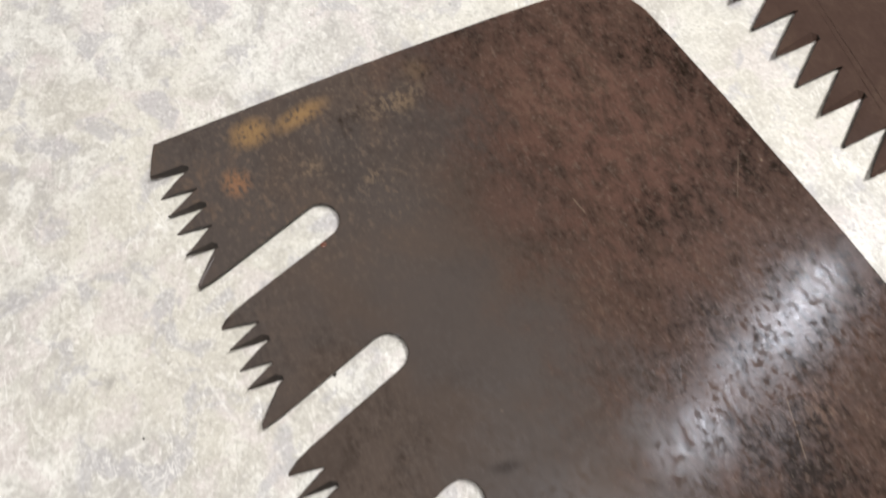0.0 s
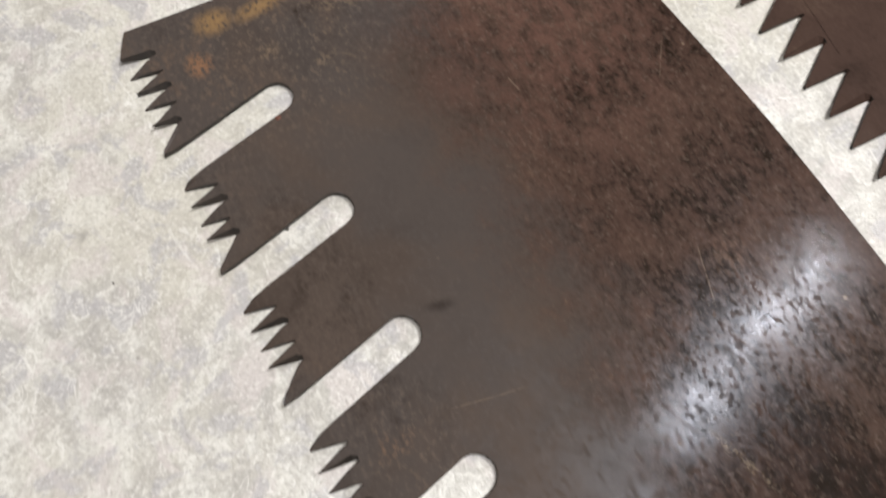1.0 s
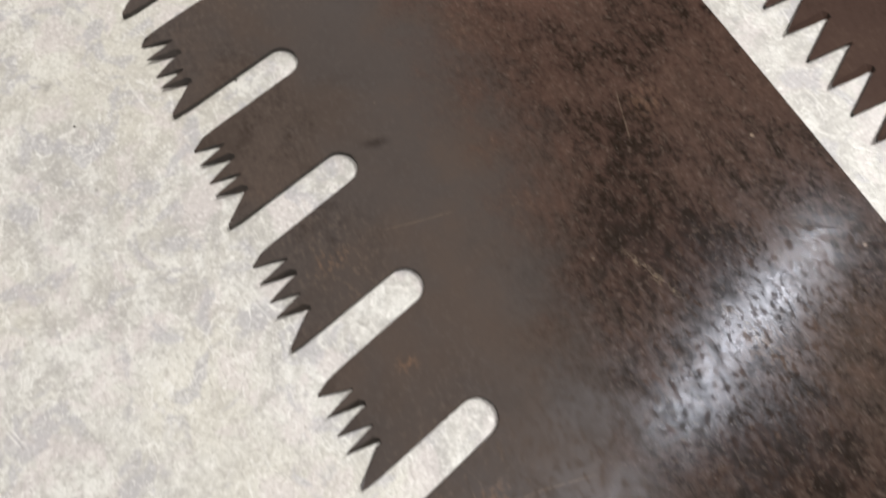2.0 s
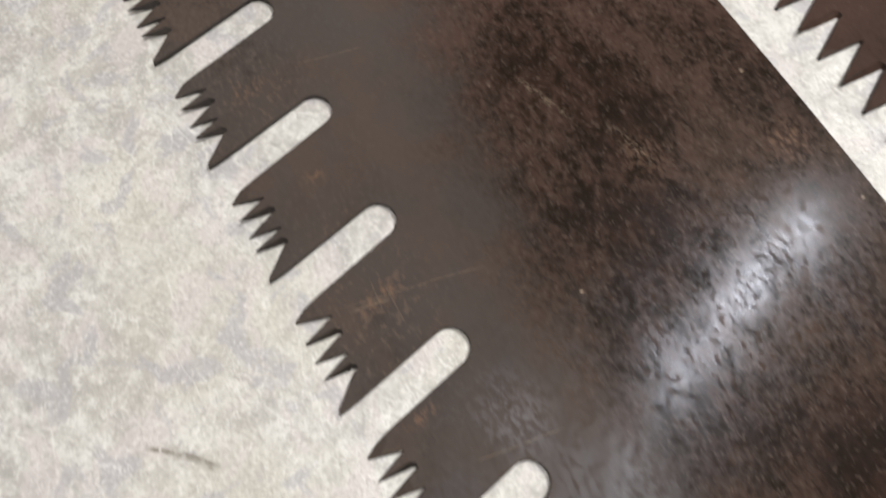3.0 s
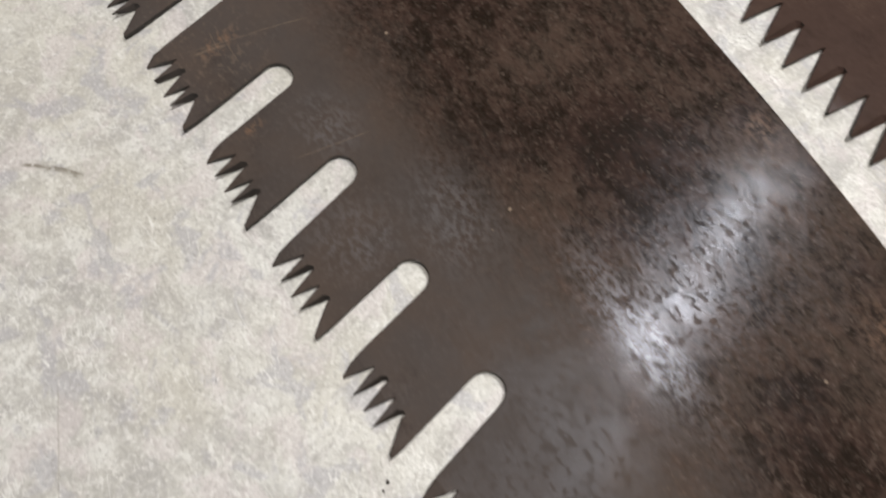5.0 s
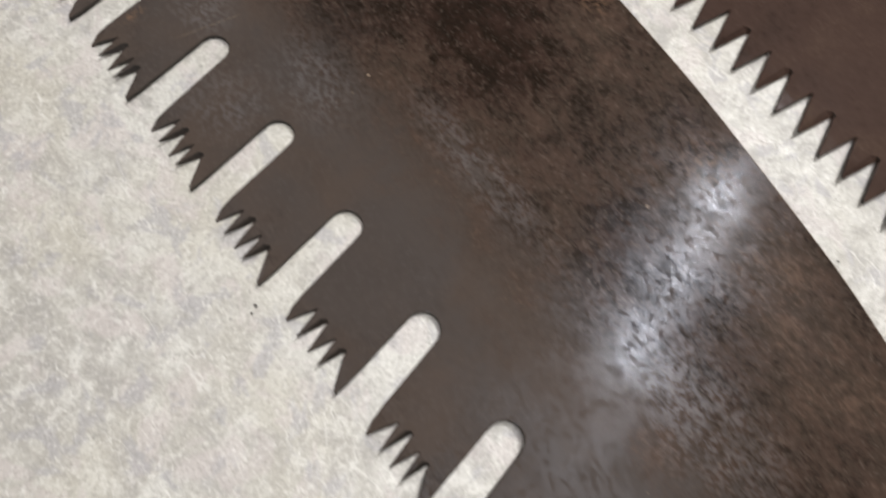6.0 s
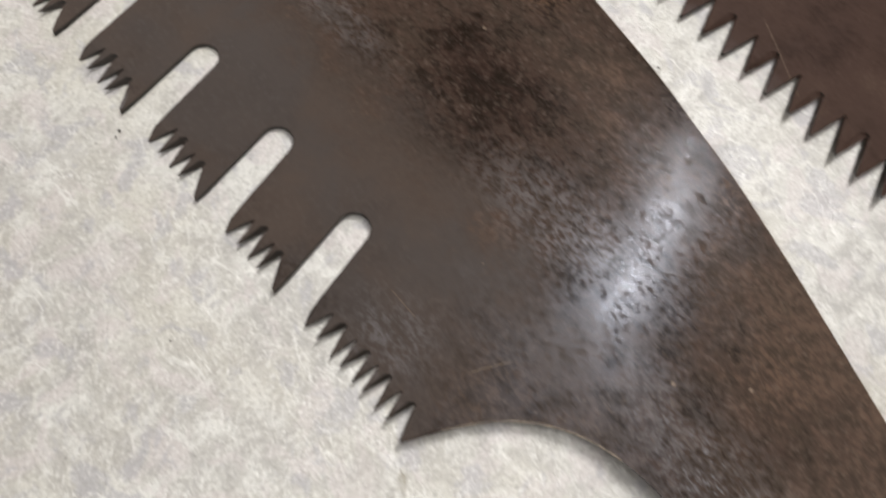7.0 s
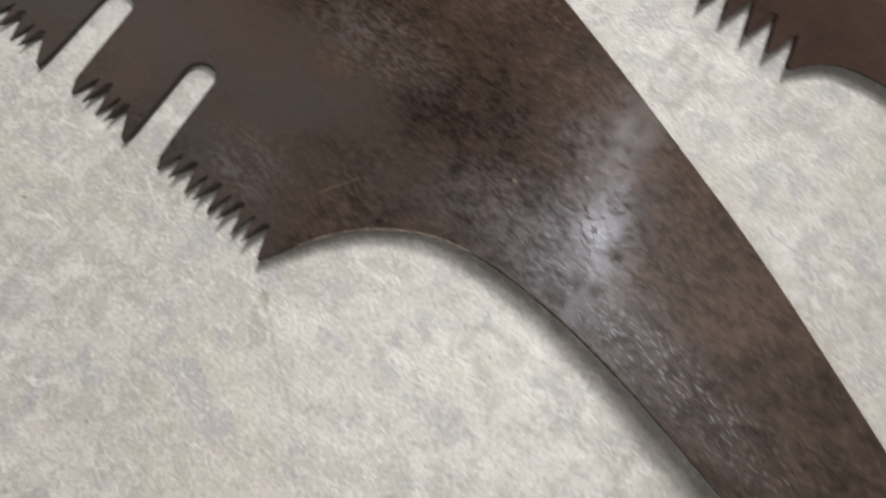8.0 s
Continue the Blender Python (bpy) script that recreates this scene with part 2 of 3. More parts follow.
        for x, y, a, b in ((0.2745, 0.026, 0.018, 0.020), (0.4519, 0.0813, 0.040, 0.022), (0.345, 0.080, 0.05, 0.012), (0.452, 0.018, 0.022, 0.018), (0.285, 0.055, 0.03, 0.02)):
            bare = n.maths("MAXIMUM", bare, n.patch(x, y, a, b, 0, 0.9))
        c = paint(c, n.maths("MULTIPLY", n.maths("MULTIPLY", bare, n.ramp(pits, 0.44, 0.55, 0.0, 1.0)), n.ramp(mottle, 0.40, 0.58, 0.3, 1.0)), 0.60, (0.122, 0.112, 0.112))
        # pale scuffs on the back, and lamp glints on the worn tail painted in
        scuff = n.maths("MAXIMUM", n.patch(0.1567, 0.1000, 0.0160, 0.0020, 18.7, 0.8), n.patch(0.1850, 0.1148, 0.0150, 0.0026, 15, 0.8))
        crackle = n.maths("ABSOLUTE", n.maths("SUBTRACT", n.noise(420, 3, 0.6, shift=40, warp=0.6), 0.5))
        c = paint(c, n.maths("MULTIPLY", scuff, n.ramp(crackle, 0.035, 0.006)), 0.75, (0.240, 0.185, 0.130))
        # tiny bright chips, few and far between
        chips = n.maths("MULTIPLY", n.ramp(n.spots(70), 0.055, 0.03), n.ramp(n.noise(33, 2, shift=50), 0.52, 0.56))
        c = paint(c, chips, 0.7, (0.300, 0.225, 0.165))
        # sparkle of the lamp on the tail, put into the colour as blue-grey specks
        glints = n.ramp(n.noise(1150, 2, 0.5, stretch=(0.45, 1, 1), shift=9), 0.56, 0.66)
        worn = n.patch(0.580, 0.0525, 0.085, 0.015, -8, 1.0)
        glints = n.maths("MULTIPLY", glints, worn)
        c = paint(c, n.maths("MULTIPLY", glints, n.ramp(mottle, 0.40, 0.55)), 0.75, (0.300, 0.312, 0.340))
    c = paint(c, n.maths("MULTIPLY", n.ramp(n.noise(480, 4, 0.62, stretch=(0.7, 1, 1), shift=70), 0.57, 0.68), scaly), 0.40, (0.130, 0.095, 0.076))
    c = paint(c, n.maths("MULTIPLY", n.ramp(fine, 0.60, 0.70), scaly), 0.28, (0.175, 0.140, 0.112))
    c = paint(c, n.maths("MULTIPLY", n.ramp(fine, 0.42, 0.30), scaly), 0.28, (0.012, 0.010, 0.008))
    lines = ((0.10, 0.225, 0.05, 20, 0.0002), (0.45, 0.20, 0.04, -30, 0.0003), (0.062, 0.236, 0.008, -20, 0.0005)) if second else (
        (0.1863, 0.0127, 0.0462, 77, 0.00024), (0.2410, 0.0243, 0.0274, 80, 0.00024), (0.1822, 0.0252, 0.0118, -8, 0.0002),
        (0.1860, 0.0279, 0.0144, -2, 0.0002), (0.1892, 0.0158, 0.0122, 81, 0.0008),
        (0.1075, 0.0381, 0.0237, 76, 0.00024), (0.1006, 0.1265, 0.0200, -20, 0.0003), (0.4412, 0.0274, 0.0146, -1, 0.0002), (0.4751, 0.0255, 0.0174, 63, 0.0004),
        (0.0242, 0.1065, 0.0074, 10, 0.0003), (0.0345, 0.1608, 0.0183, -37, 0.0002))
    for line in lines:
        c = paint(c, n.scratch(*line), 0.5, (0.185, 0.138, 0.100))
    # the worn, oily skin of the scale shines tightly and a little blue, broken by pits; a thin dull coat gives a broad sheen
    dents = n.noise(600, 4, 0.62, stretch=(0.6, 1, 1), turn=0.12, shift=12)
    hollow = n.maths("MULTIPLY", n.ramp(dents, 0.34, 0.50), n.ramp(cloud, 0.35, 0.60, 1.0, 0.5))
    film = n.maths("MULTIPLY", n.ramp(cloud, 0.36, 0.60, 0.110, 0.060), n.ramp(dents, 0.38, 0.48, 0.12, 1.0))
    film = n.maths("MULTIPLY", film, n.ramp(mottle, 0.36, 0.50, 0.45, 1.0))
    coat = n.ramp(cloud, 0.35, 0.65, 0.040, 0.022)
    if second:
        film = n.maths("MULTIPLY", film, 0.35)
    dull = n.ramp(pits, 0.40, 0.60, 0.13, 0.18)
    if not second:
        tail = n.patch(0.665, 0.055, 0.14, 0.080, -22, 1.0)
        film = n.maths("MULTIPLY", film, n.maths("SUBTRACT", 1.0, n.maths("MULTIPLY", n.patch(0.575, 0.098, 0.080, 0.045, -20, 0.9), 0.75)))
        film = n.maths("ADD", film, n.maths("MULTIPLY", n.maths("MULTIPLY", bare, n.ramp(pits, 0.45, 0.55)), n.maths("SUBTRACT", 0.13, n.maths("MULTIPLY", n.patch(0.555, 0.060, 0.10, 0.060, -10, 0.6), 0.10))))
        # beside the hollow of the tail the steel is rubbed to a broad gloss
        gloss = n.maths("MAXIMUM", n.patch(0.515, 0.050, 0.060, 0.030, 0, 1.0), n.patch(0.585, 0.048, 0.070, 0.022, -10, 1.0))
        film = n.maths("ADD", film, n.maths("MULTIPLY", n.maths("MULTIPLY", gloss, n.ramp(mottle, 0.36, 0.54, 0.45, 1.0)), 0.05))
        film = n.maths("MULTIPLY", film, n.maths("SUBTRACT", 1.0, n.maths("MULTIPLY", n.patch(0.065, 0.105, 0.075, 0.060, 0, 0.8), 0.45)))
        coat = n.maths("ADD", coat, n.maths("MULTIPLY", tail, n.ramp(mottle, 0.38, 0.58, 0.26, 0.46)))
        # the rubbed strip is duller than the back
        dull = n.maths("ADD", n.maths("ADD", dull, n.ramp(wander, 0.085, 0.055, 0.0, 0.10)), n.maths("MULTIPLY", gloss, 0.12))
    mat = n.finish(c, dull, [(cloud, 0.002, 0.022), (mottle, 0.0002, 0.03), (hollow, 0.00005, 0.14)], specular=film)
    n.bsdf.inputs["Specular Tint"].default_value = (0.82, 0.87, 1.0, 1)
    n.link(coat, n.bsdf.inputs["Coat Weight"])
    n.bsdf.inputs["Coat Roughness"].default_value = 0.34
    return mat


def plain_material(name, colour, rough, scale=6.0, depth=0.12, metallic=0.0):
    n = Nodes(name)
    t = n.noise(scale, 5, 0.6)
    dark = tuple(v * (1 - depth) for v in colour)
    return n.finish(n.mix(n.ramp(t, 0.35, 0.65), dark, colour), rough, [(n.noise(scale * 30, 3), 0.0005, 0.2)], metallic)


CONCRETE = concrete_material()
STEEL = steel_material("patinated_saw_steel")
STEEL_B = steel_material("brown_saw_steel", second=True)
PAINT = plain_material("wall_paint", (0.26, 0.235, 0.20), 0.8)
CEILING = plain_material("ceiling_paint", (0.10, 0.088, 0.075), 0.85)
ENAMEL = plain_material("white_enamel", (0.75, 0.75, 0.73), 0.4)
LIT_RIM = plain_material("lit_rim_edge", (0.36, 0.285, 0.215), 0.32, 300, 0.6)
# shade on the cut walls and filed bevels, put into a near-black colour
EDGE = plain_material("shaded_cut_edge", (0.030, 0.022, 0.017), 0.6, 300, 0.5)
CRUMB = plain_material("dark_grit", (0.05, 0.042, 0.035), 0.7, 400, 0.4)
BLISTER = plain_material("red_brown_blister", (0.16, 0.07, 0.05), 0.18, 500, 0.3)

# ---- world and lamps ----
world = bpy.data.worlds.new("dim_indoor_air")
scene.world = world
world.use_nodes = True
world.node_tree.nodes["Background"].inputs["Color"].default_value = (0.8, 0.85, 1.0, 1)
world.node_tree.nodes["Background"].inputs["Strength"].default_value = 0.02


def tube_fixture(x, y, turn, watts):
    """A ceiling batten with one long tube, which gives the light."""
    lamp = tagged(new("ceiling_light"), "white enamelled batten light with one long tube", "ceiling light", "workshop ceiling lights")
    lamp.matrix_basis = pose(x, y, CEIL, 0, 0, turn)
    bm = bmesh.new()
    box(bm, -0.62, 0.62, -0.045, 0.045, -0.05, 0.0)
    bmesh.ops.bevel(bm, geom=bm.edges[:], offset=0.006, segments=2, affect="EDGES")
    part("housing", bm, ENAMEL, lamp)
    for side in (-1, 1):
        bm = bmesh.new()
        box(bm, side * 0.605 - 0.012, side * 0.605 + 0.012, -0.018, 0.018, -0.105, -0.051)
        part("lamp_holder", bm, ENAMEL, lamp)
    data = bpy.data.lights.new("tube", "AREA")
    data.shape, data.size, data.size_y, data.energy, data.color = "RECTANGLE", 1.06, 0.05, watts, (1.0, 0.974, 0.954)
    tube = new("tube_light", data)
    tube.parent = lamp
    tube.matrix_basis = pose(0, 0, -0.10)
    return lamp


tube_fixture(0.150, 1.46, 107.5, 78)
tube_fixture(0.55, 0.30, 107.5, 24)
# added fill from the far side, unseen and clear of the blade's reflections
tube_fixture(-2.60, 1.60, 110.3, 48)
tube_fixture(1.30, -2.30, 110.3, 62)

# ---- the room ----
x0, x1, y0, y1 = ROOM
bm = bmesh.new()
box(bm, x0, x1, y0, y1, -0.10, 0.0)
tagged(part("floor", bm, CONCRETE), "pale mottled concrete floor, worn smooth", "floor", kind="structure")
bm = bmesh.new()
box(bm, x0 - 0.1, x1 + 0.1, y0 - 0.1, y1 + 0.1, CEIL, CEIL + 0.1)
tagged(part("ceiling", bm, CEILING), "dull grey painted workshop ceiling", "ceiling", kind="structure")
for name, a in (("wall_west", (x0 - 0.1, x0, y0 - 0.1, y1 + 0.1)), ("wall_east", (x1, x1 + 0.1, y0 - 0.1, y1 + 0.1)),
                ("wall_south", (x0, x1, y0 - 0.1, y0)), ("wall_north", (x0, x1, y1, y1 + 0.1))):
    bm = bmesh.new()
    box(bm, *a, -0.1, CEIL)
    tagged(part(name, bm, PAINT), "plain grey painted wall", "wall", kind="structure")


# ---- the saws ----
def ear_clip(pts):
    """Triangles of a simple polygon given counter-clockwise."""
    def turn(a, b, c):
        return (b.x - a.x) * (c.y - a.y) - (b.y - a.y) * (c.x - a.x)

    xs, ys = np.array([p.x for p in pts]), np.array([p.y for p in pts])
    left, out = list(range(len(pts))), []
    while len(left) > 3:
        best = None
        for k in range(len(left)):
            i, j, m = left[k - 1], left[k], left[(k + 1) % len(left)]
            a, b, c = pts[i], pts[j], pts[m]
            if turn(a, b, c) <= 1e-12:
                continue
            others = np.array([n for n in left if n not in (i, j, m)])
            px, py = xs[others], ys[others]
            inside = (((b.x - a.x) * (py - a.y) - (b.y - a.y) * (px - a.x) >= -1e-13)
                      & ((c.x - b.x) * (py - b.y) - (c.y - b.y) * (px - b.x) >= -1e-13)
                      & ((a.x - c.x) * (py - c.y) - (a.y - c.y) * (px - c.x) >= -1e-13))
            if not inside.any():
                best = k
                break
        if best is None:
            best = 0
        out.append((left[best - 1], left[best], left[(best + 1) % len(left)]))
        left.pop(best)
    return out + [tuple(left)]


def saw(name, outline, tooth_line, lift, thick, material, label, blister=(), steep=0.75):
    """A saw blade cut out of sheet steel. outline: rows of x, y, tip rise, in millimetres, counter-clockwise. tooth_line: the height
    (a function of x) below which every tooth is a part of its own. steep: faces that lean more than this are cut edges. lift: how far the steel stands off the floor at x."""
    pts = [Vector((r[0] * MM, r[1] * MM)) for r in outline]
    rise = [r[2] * MM for r in outline]
    filed = [r[3] * MM if len(r) > 3 else 0.0 for r in outline]     # width of the bevel filed on a raised tooth
    count = len(pts)
    inner = []
    for i in range(count):
        a, b = (pts[i] - pts[i - 1]).normalized(), (pts[(i + 1) % count] - pts[i]).normalized()
        na, nb = Vector((-a.y, a.x)), Vector((-b.y, b.x))
        mid = (na + nb)
        mid = mid.normalized() if mid.length > 0.2 else na
        inner.append(pts[i] + mid * (0.00035 if rise[i] == 0 else 0.0001) - Vector((filed[i], 0)))
    bm = bmesh.new()
    top = [bm.verts.new((p.x, p.y, thick)) for p in inner]
    rim = [bm.verts.new((p.x, p.y, thick - 0.0002 - min(0.0016, 1.5 * w))) for p, w in zip(pts, filed)]
    low = [bm.verts.new((p.x, p.y, 0.0011 * min(1.0, max(0.0, (p.x - 0.46) / 0.05)))) for p in pts]    # the tail is ground thinner
    for i, j, k in ear_clip(pts):
        bm.faces.new((top[i], top[j], top[k]))
        bm.faces.new((low[k], low[j], low[i]))
    for i in range(count):
        j = (i + 1) % count
        bm.faces.new((rim[i], rim[j], top[j], top[i]))
        bm.faces.new((low[i], low[j], rim[j], rim[i]))
    x = min(p.x for p in pts) + 0.012
    while x < max(p.x for p in pts):
        bmesh.ops.bisect_plane(bm, geom=bm.verts[:] + bm.edges[:] + bm.faces[:], plane_co=(x, 0, 0), plane_no=(1, 0, 0), dist=1e-6)
        x += 0.012
    a, b = Vector((0, tooth_line(0.0) * MM, 0)), Vector((0.5, tooth_line(500.0) * MM, 0))
    across = Vector((-(b - a).y, (b - a).x, 0)).normalized()
    heel = max(r[0] for r in outline if r[2] != 0) * MM + 0.004
    toe = outline[0][0] * MM - 0.02
    bmesh.ops.bisect_plane(bm, geom=bm.verts[:] + bm.edges[:] + bm.faces[:], plane_co=a, plane_no=across, dist=1e-6)
    for v in bm.verts:
        v.co.z += lift(v.co.x)
    for r, a0, b0, c0 in zip(rise, top, rim, low):
        a0.co.z += r
        b0.co.z += r
        c0.co.z += r + thick - 0.0004 if r > 0.0003 else max(r, 0.0)    # a tooth that is set up runs out to a thin point
    # what lies under the tooth line falls apart into single teeth
    under = {f for f in bm.faces if (f.calc_center_median() - Vector((0, 0, f.calc_center_median().z)) - a).dot(across) < 0
             and toe < f.calc_center_median().x < heel}
    thing = tagged(new(name), label, "saw", "old crosscut saws on the floor")

    def lifted_out(chosen):
        out, made = bmesh.new(), {}
        for f in chosen:
            for v in f.verts:
                if v not in made:
                    made[v] = out.verts.new(v.co)
            face = out.faces.new([made[v] for v in f.verts])
            face.normal_update()
            spot = face.calc_center_median()
            face.material_index = 1 if abs(face.normal.z) < steep else 0
            # the corner by the heel and of the back gets its lit bevel line as pale colour
            if 0.75 <= face.normal.z < 0.97 and (0.484 < spot.x < 0.525 or spot.y > 0.12 or (spot.x > 0.55 and spot.y > 0.065)) and spot.y < 0.166:
                face.material_index = 2
        return out

    def steel_part(kind, chosen):
        made = part(kind, lifted_out(chosen), material, thing)
        made.data.materials.append(EDGE)
        made.data.materials.append(LIT_RIM)

    steel_part("blade", [f for f in bm.faces if f not in under])
    while under:
        first = min(under, key=lambda f: (round(f.calc_center_median().x, 6), round(f.calc_center_median().y, 6)))
        island, edge = {first}, [first]
        under.discard(first)
        while edge:
            f = edge.pop()
            for e in f.edges:
                for g in e.link_faces:
                    if g in under:
                        under.discard(g)
                        island.add(g)
                        edge.append(g)
        steel_part("tooth", sorted(island, key=lambda f: f.index))
    bm.free()
    for bx, by, br in blister:
        b2 = bmesh.new()
        bmesh.ops.create_uvsphere(b2, u_segments=16, v_segments=8, radius=br, matrix=pose(bx, by, thick + lift(bx) - br * 0.25) @ Matrix.Diagonal((1, 1.2, 0.6, 1)))
        part("rust_blister", b2, BLISTER, thing, "small shiny red-brown blister", smooth=True)
    return thing


def notch(x, y, filed=0.0):
    """A tooth gullet that ends in a short saw cut; filed: the bevel on the tooth before it."""
    return [(x - 0.45, y - 0.2, 0, filed), (x - 0.1, y + 1.0, 0, filed * 0.5), (x + 0.35, y + 0.9, 0), (x + 0.5, y - 0.3, 0)]


UP, DOWN, FILED = 0.60, -1.60, 1.25      # the set of the tooth tips, in mm
SLOT_A = [-0.3, 42.9, 85.6, 127.9, 169.8, 212.8, 253.7, 295.6, 336.2, 378.3, 419.0]
SLOT_B = [12.5, 56.1, 99.2, 141.7, 183.7, 226.1, 268.0, 309.0, 350.1, 392.7, 433.1]


def tooth_tip(x, y, rise):
    """The point of a tooth: filed thin where it is set up, worn a little blunt where it is set down."""
    half = 0.12 if rise > 0 else 0.22
    return [(x - half, y, rise), (x + half, y, rise)]


def first_outline():
    rows = [(-48.8, 5.2, 0), (-44.2, 2.8, 0.1), (-38.2, 0.5, UP, 0.5)]
    for tip, rise, nx, ny in ((-31.7, DOWN, -36.4, 10.2), (-24.6, UP, -29.4, 9.9), (-19.1, DOWN, -23.0, 10.3), (-11.1, UP, -16.6, 9.3)):
        rows += notch(nx, ny, FILED if rise == DOWN else 0.0) + tooth_tip(tip, 0.5, rise)
    rows += notch(-9.7, 8.3, FILED)
    for k, (xa, xb) in enumerate(zip(SLOT_A, SLOT_B)):
        s = k / 10
        # the tooth before the slot, blunt, then up the slot and round its end
        rows += [(xa - 1.5, 0.4, UP * 0.5), (xa, 0.0, UP * 0.5), (xa - 0.6, 4.6, 0.05)]
        cx, cy, r = xa - 3.1 + 4.6 * s - 2.1 * s * s, 38.2 - 6.4 * s, 5.5
        lean = math.atan2(cy, cx - (xa + xb) / 2 + 1.2)
        for j in range(13):
            a = lean + math.pi / 2 - math.pi * j / 12
            rows.append((cx + r * math.cos(a), cy + r * math.sin(a), 0))
        rows += [(xb - 3.6, 9.5, 0), (xb - 2.2, 4.8, -0.1), (xb - 0.4, 0.9, DOWN), (xb + 0.4, 0.8, DOWN)]
        if k < 10:
            span = SLOT_A[k + 1] - xb
            jog = 0.012 * math.sin(5.1 * k)
            for tip, rise, at, depth in ((0.238, UP, 0.108, 9.2), (0.43, DOWN, 0.30, 10.0), (0.628, UP, 0.505, 8.7)):
                rows += notch(xb + span * (at + jog), depth + 0.4 * math.sin(3.3 * k + 9 * at), FILED if rise == DOWN else 0.0)
                rows += tooth_tip(xb + span * (tip + jog), 0.6, rise)
            rows += notch(xb + span * 0.685, 8.9, FILED)
    for j, (tip, nx) in enumerate(((439.0, 436.0), (445.5, 441.7), (450.0, 447.0), (455.7, 452.5), (459.9, 457.2), (465.9, 462.3), (470.7, 467.5))):
        rows += notch(nx, 8.9 if j % 2 else 8.3, FILED if j % 2 else 0.0) + tooth_tip(tip, 0.5, DOWN if j % 2 else UP)
    rows += notch(473.0, 8.8, FILED) + [(477.6, 0.3, 0.05), (478.7, 0.1, 0.05)]
    arc = [(478.9, 0.8), (486.9, 16.2), (495.6, 28.0), (508.0, 37.5), (521.4, 42.5), (537.2, 44.4), (558.7, 43.8), (580.5, 40.9), (603.1, 36.4), (650, 26.0), (694, 17.0)]
    back = [(701, 36), (690, 50.5), (650, 70.5), (606, 92.3), (579, 104.4), (547, 116.8), (520, 127.0), (488, 137.9), (466, 143.7), (441, 150.0), (402, 156.9),
            (363, 162.6), (316, 166.6), (258, 169.2), (200, 171.2), (130, 172.2), (80, 172.3), (30, 169.6), (0, 167.4), (-14, 166.2)]
    toe = [(-14, 166.2), (-24, 165.0), (-33, 160.0), (-38.5, 150.0), (-41.5, 132.0), (-45.1, 84.2), (-47.2, 46.1), (-48.8, 6.0)]
    rows += [(p.x, p.y, 0) for p in curve_through(arc, 6) + curve_through(back, 5)]
    rows += [(p.x, p.y, 0) for p in curve_through(toe, 4)[1:-1]]
    return rows


def second_outline():
    def tip(n):
        x = 0.5 + 12.2 * n - 0.0231 * n * n + 2.0 * math.exp(-((n - 10) / 4) ** 2) + 1.2 * math.exp(-((n - 46) / 4) ** 2)
        return x, 193.3 - 0.030 * x - 0.0000215 * x * x

    rows = [(-75.0, 212.0, 0), (tip(-5)[0] - 1, tip(-5)[1], UP)]
    for n in range(-4, 51):
        px, py = tip(n - 1)
        x, y = tip(n)
        rise = UP if n % 2 else DOWN * 0.2
        rows += notch(px + 1.2 + 0.0047 * max(px, 0), py + 16.3 - 0.0032 * max(px, 0), 0.0 if n % 2 else 2.4) + [(x - 0.5, y, rise), (x + 0.4, y, rise, 0.7 if n % 2 else 0.0)]
    px, py = tip(50)
    rows += notch(px + 4.0, py + 13.2) + [(561.6, 169.5, 0.05), (562.4, 169.2, 0.05)]
    arc = [(562.8, 169.8), (568.7, 177.8), (577.0, 183.9), (593.3, 186.8), (615, 184), (650, 176), (700, 161), (780, 138)]
    back = [(788, 160), (770, 176), (700, 222), (620, 268), (540, 302), (440, 327), (300, 344), (120, 352), (-20, 350)]
    toe = [(-20, 350), (-45, 342), (-60, 318), (-68, 270), (-74, 222)]
    rows += [(p.x, p.y, 0) for p in curve_through(arc, 5) + curve_through(back, 4)]
    rows += [(p.x, p.y, 0) for p in curve_through(toe, 4)[1:-1]]
    return rows


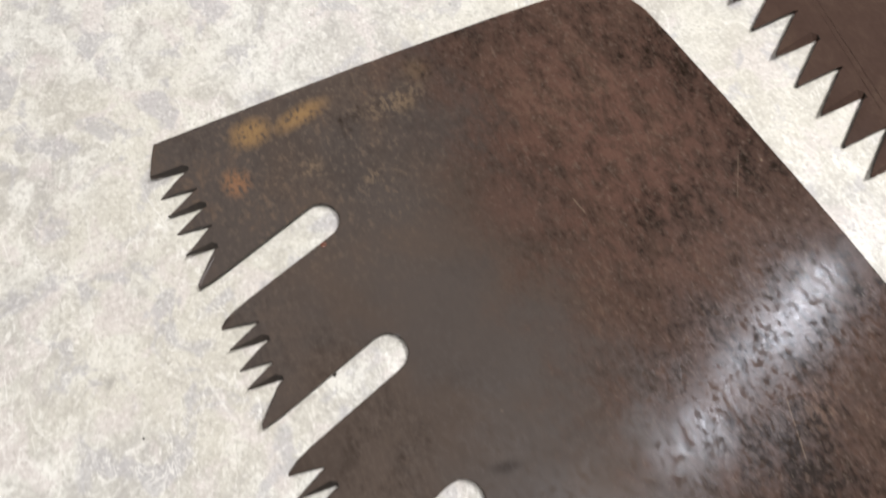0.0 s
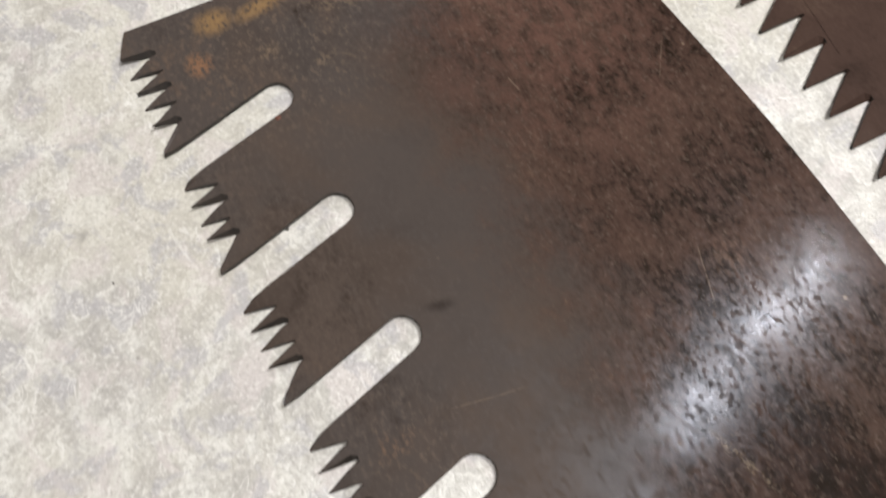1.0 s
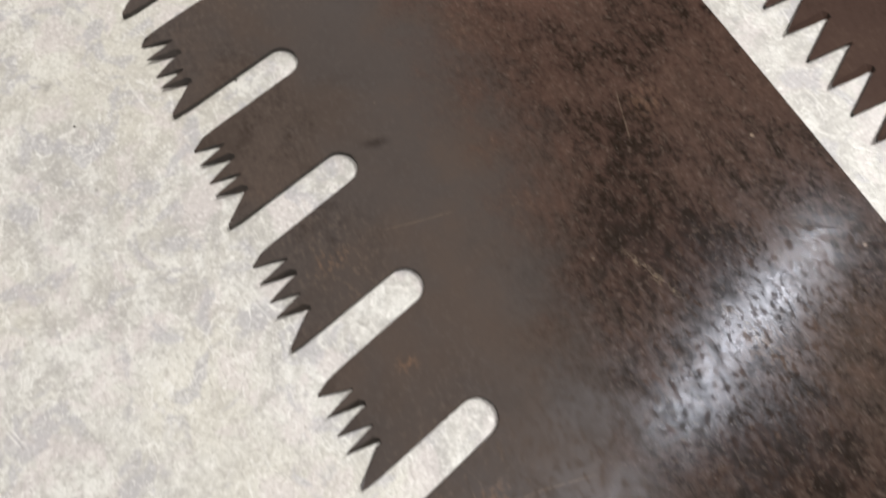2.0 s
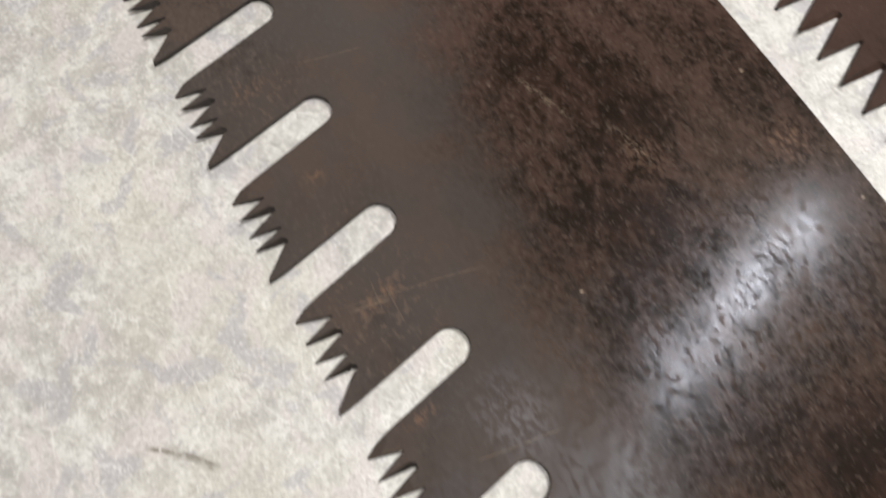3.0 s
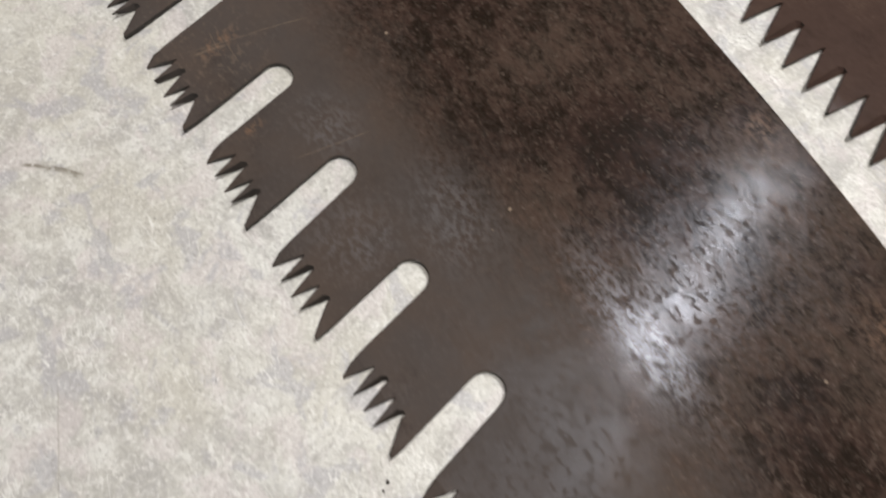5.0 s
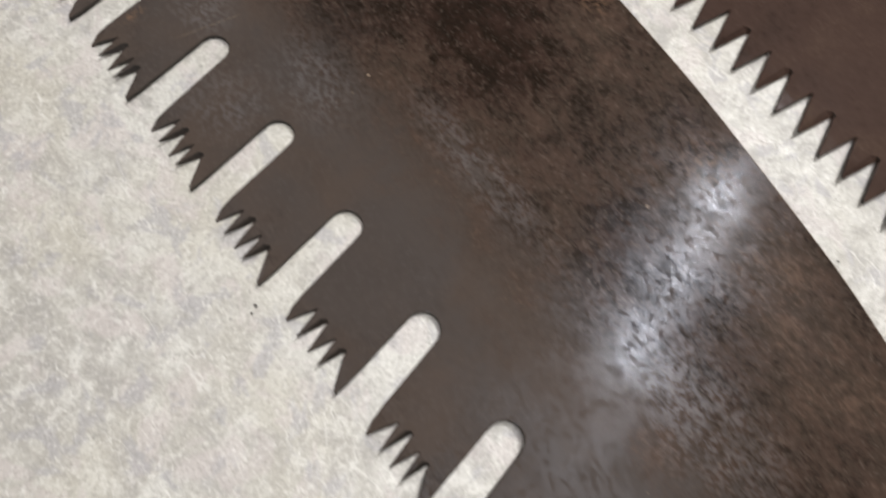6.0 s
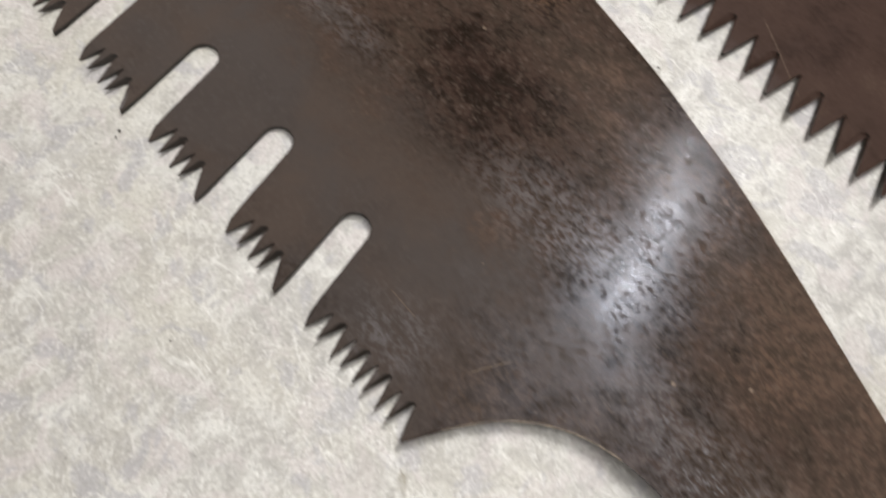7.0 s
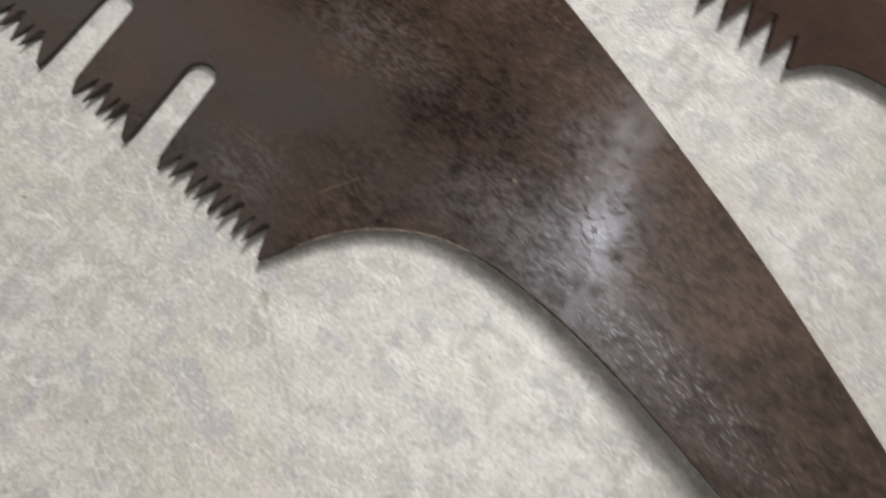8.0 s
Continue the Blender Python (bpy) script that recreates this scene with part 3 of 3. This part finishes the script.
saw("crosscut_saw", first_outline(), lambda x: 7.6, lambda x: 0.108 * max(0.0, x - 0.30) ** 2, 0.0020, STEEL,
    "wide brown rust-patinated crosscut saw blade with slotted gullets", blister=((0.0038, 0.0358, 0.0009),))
saw("crosscut_saw", second_outline(), lambda x: 204.0 - 0.045 * x, lambda x: 0.02 * (x - 0.15) ** 2, 0.0018, STEEL_B,
    "brown patinated crosscut saw with plain triangular teeth", steep=0.5)


# ---- grit on the floor ----
def crumb(x, y, size, seed):
    rnd = random.Random(seed)
    bm = bmesh.new()
    bmesh.ops.create_icosphere(bm, subdivisions=1, radius=size)
    for v in bm.verts:
        v.co *= rnd.uniform(0.6, 1.25)
        v.co.z = max(v.co.z * 0.6, -size * 0.4)
    low = min(v.co.z for v in bm.verts)
    for v in bm.verts:
        v.co.z -= low
    ob = part("grit_crumb", bm, CRUMB)
    ob.matrix_basis = pose(x, y, 0.0, 0, 0, rnd.uniform(0, 360))
    return tagged(ob, "tiny dark crumb of grit on the concrete", "grit", "grit crumbs on the floor")


for k, (x, y, size) in enumerate(((-0.0088, 0.0265, 0.0005), (0.0385, 0.0225, 0.0006), (0.0365, 0.0262, 0.0004), (0.2895, 0.0318, 0.0006), (0.2885, 0.0300, 0.0004),
                                  (0.3405, -0.004, 0.0006), (0.3418, -0.0062, 0.0005), (0.440, 0.155, 0.0006), (0.030, -0.028, 0.0004), (0.4100, -0.0320, 0.0004))):
    crumb(x, y, size, k)

# a hair-thin curled fibre that lies in the first slot
fibre = bpy.data.curves.new("fibre", "CURVE")
fibre.dimensions, fibre.bevel_depth, fibre.bevel_resolution = "3D", 0.00013, 2
line = fibre.splines.new("BEZIER")
line.bezier_points.add(3)
for p, co in zip(line.bezier_points, ((-0.0105, 0.0317, 0.0002), (-0.0087, 0.0310, 0.0003), (-0.0080, 0.0292, 0.0002), (-0.0066, 0.0283, 0.0002))):
    p.co, p.handle_left_type, p.handle_right_type = co, "AUTO", "AUTO"
fibre.materials.append(CRUMB)
tagged(new("fibre_scrap", fibre), "thin dark curled fibre lying on the concrete", "fibre")
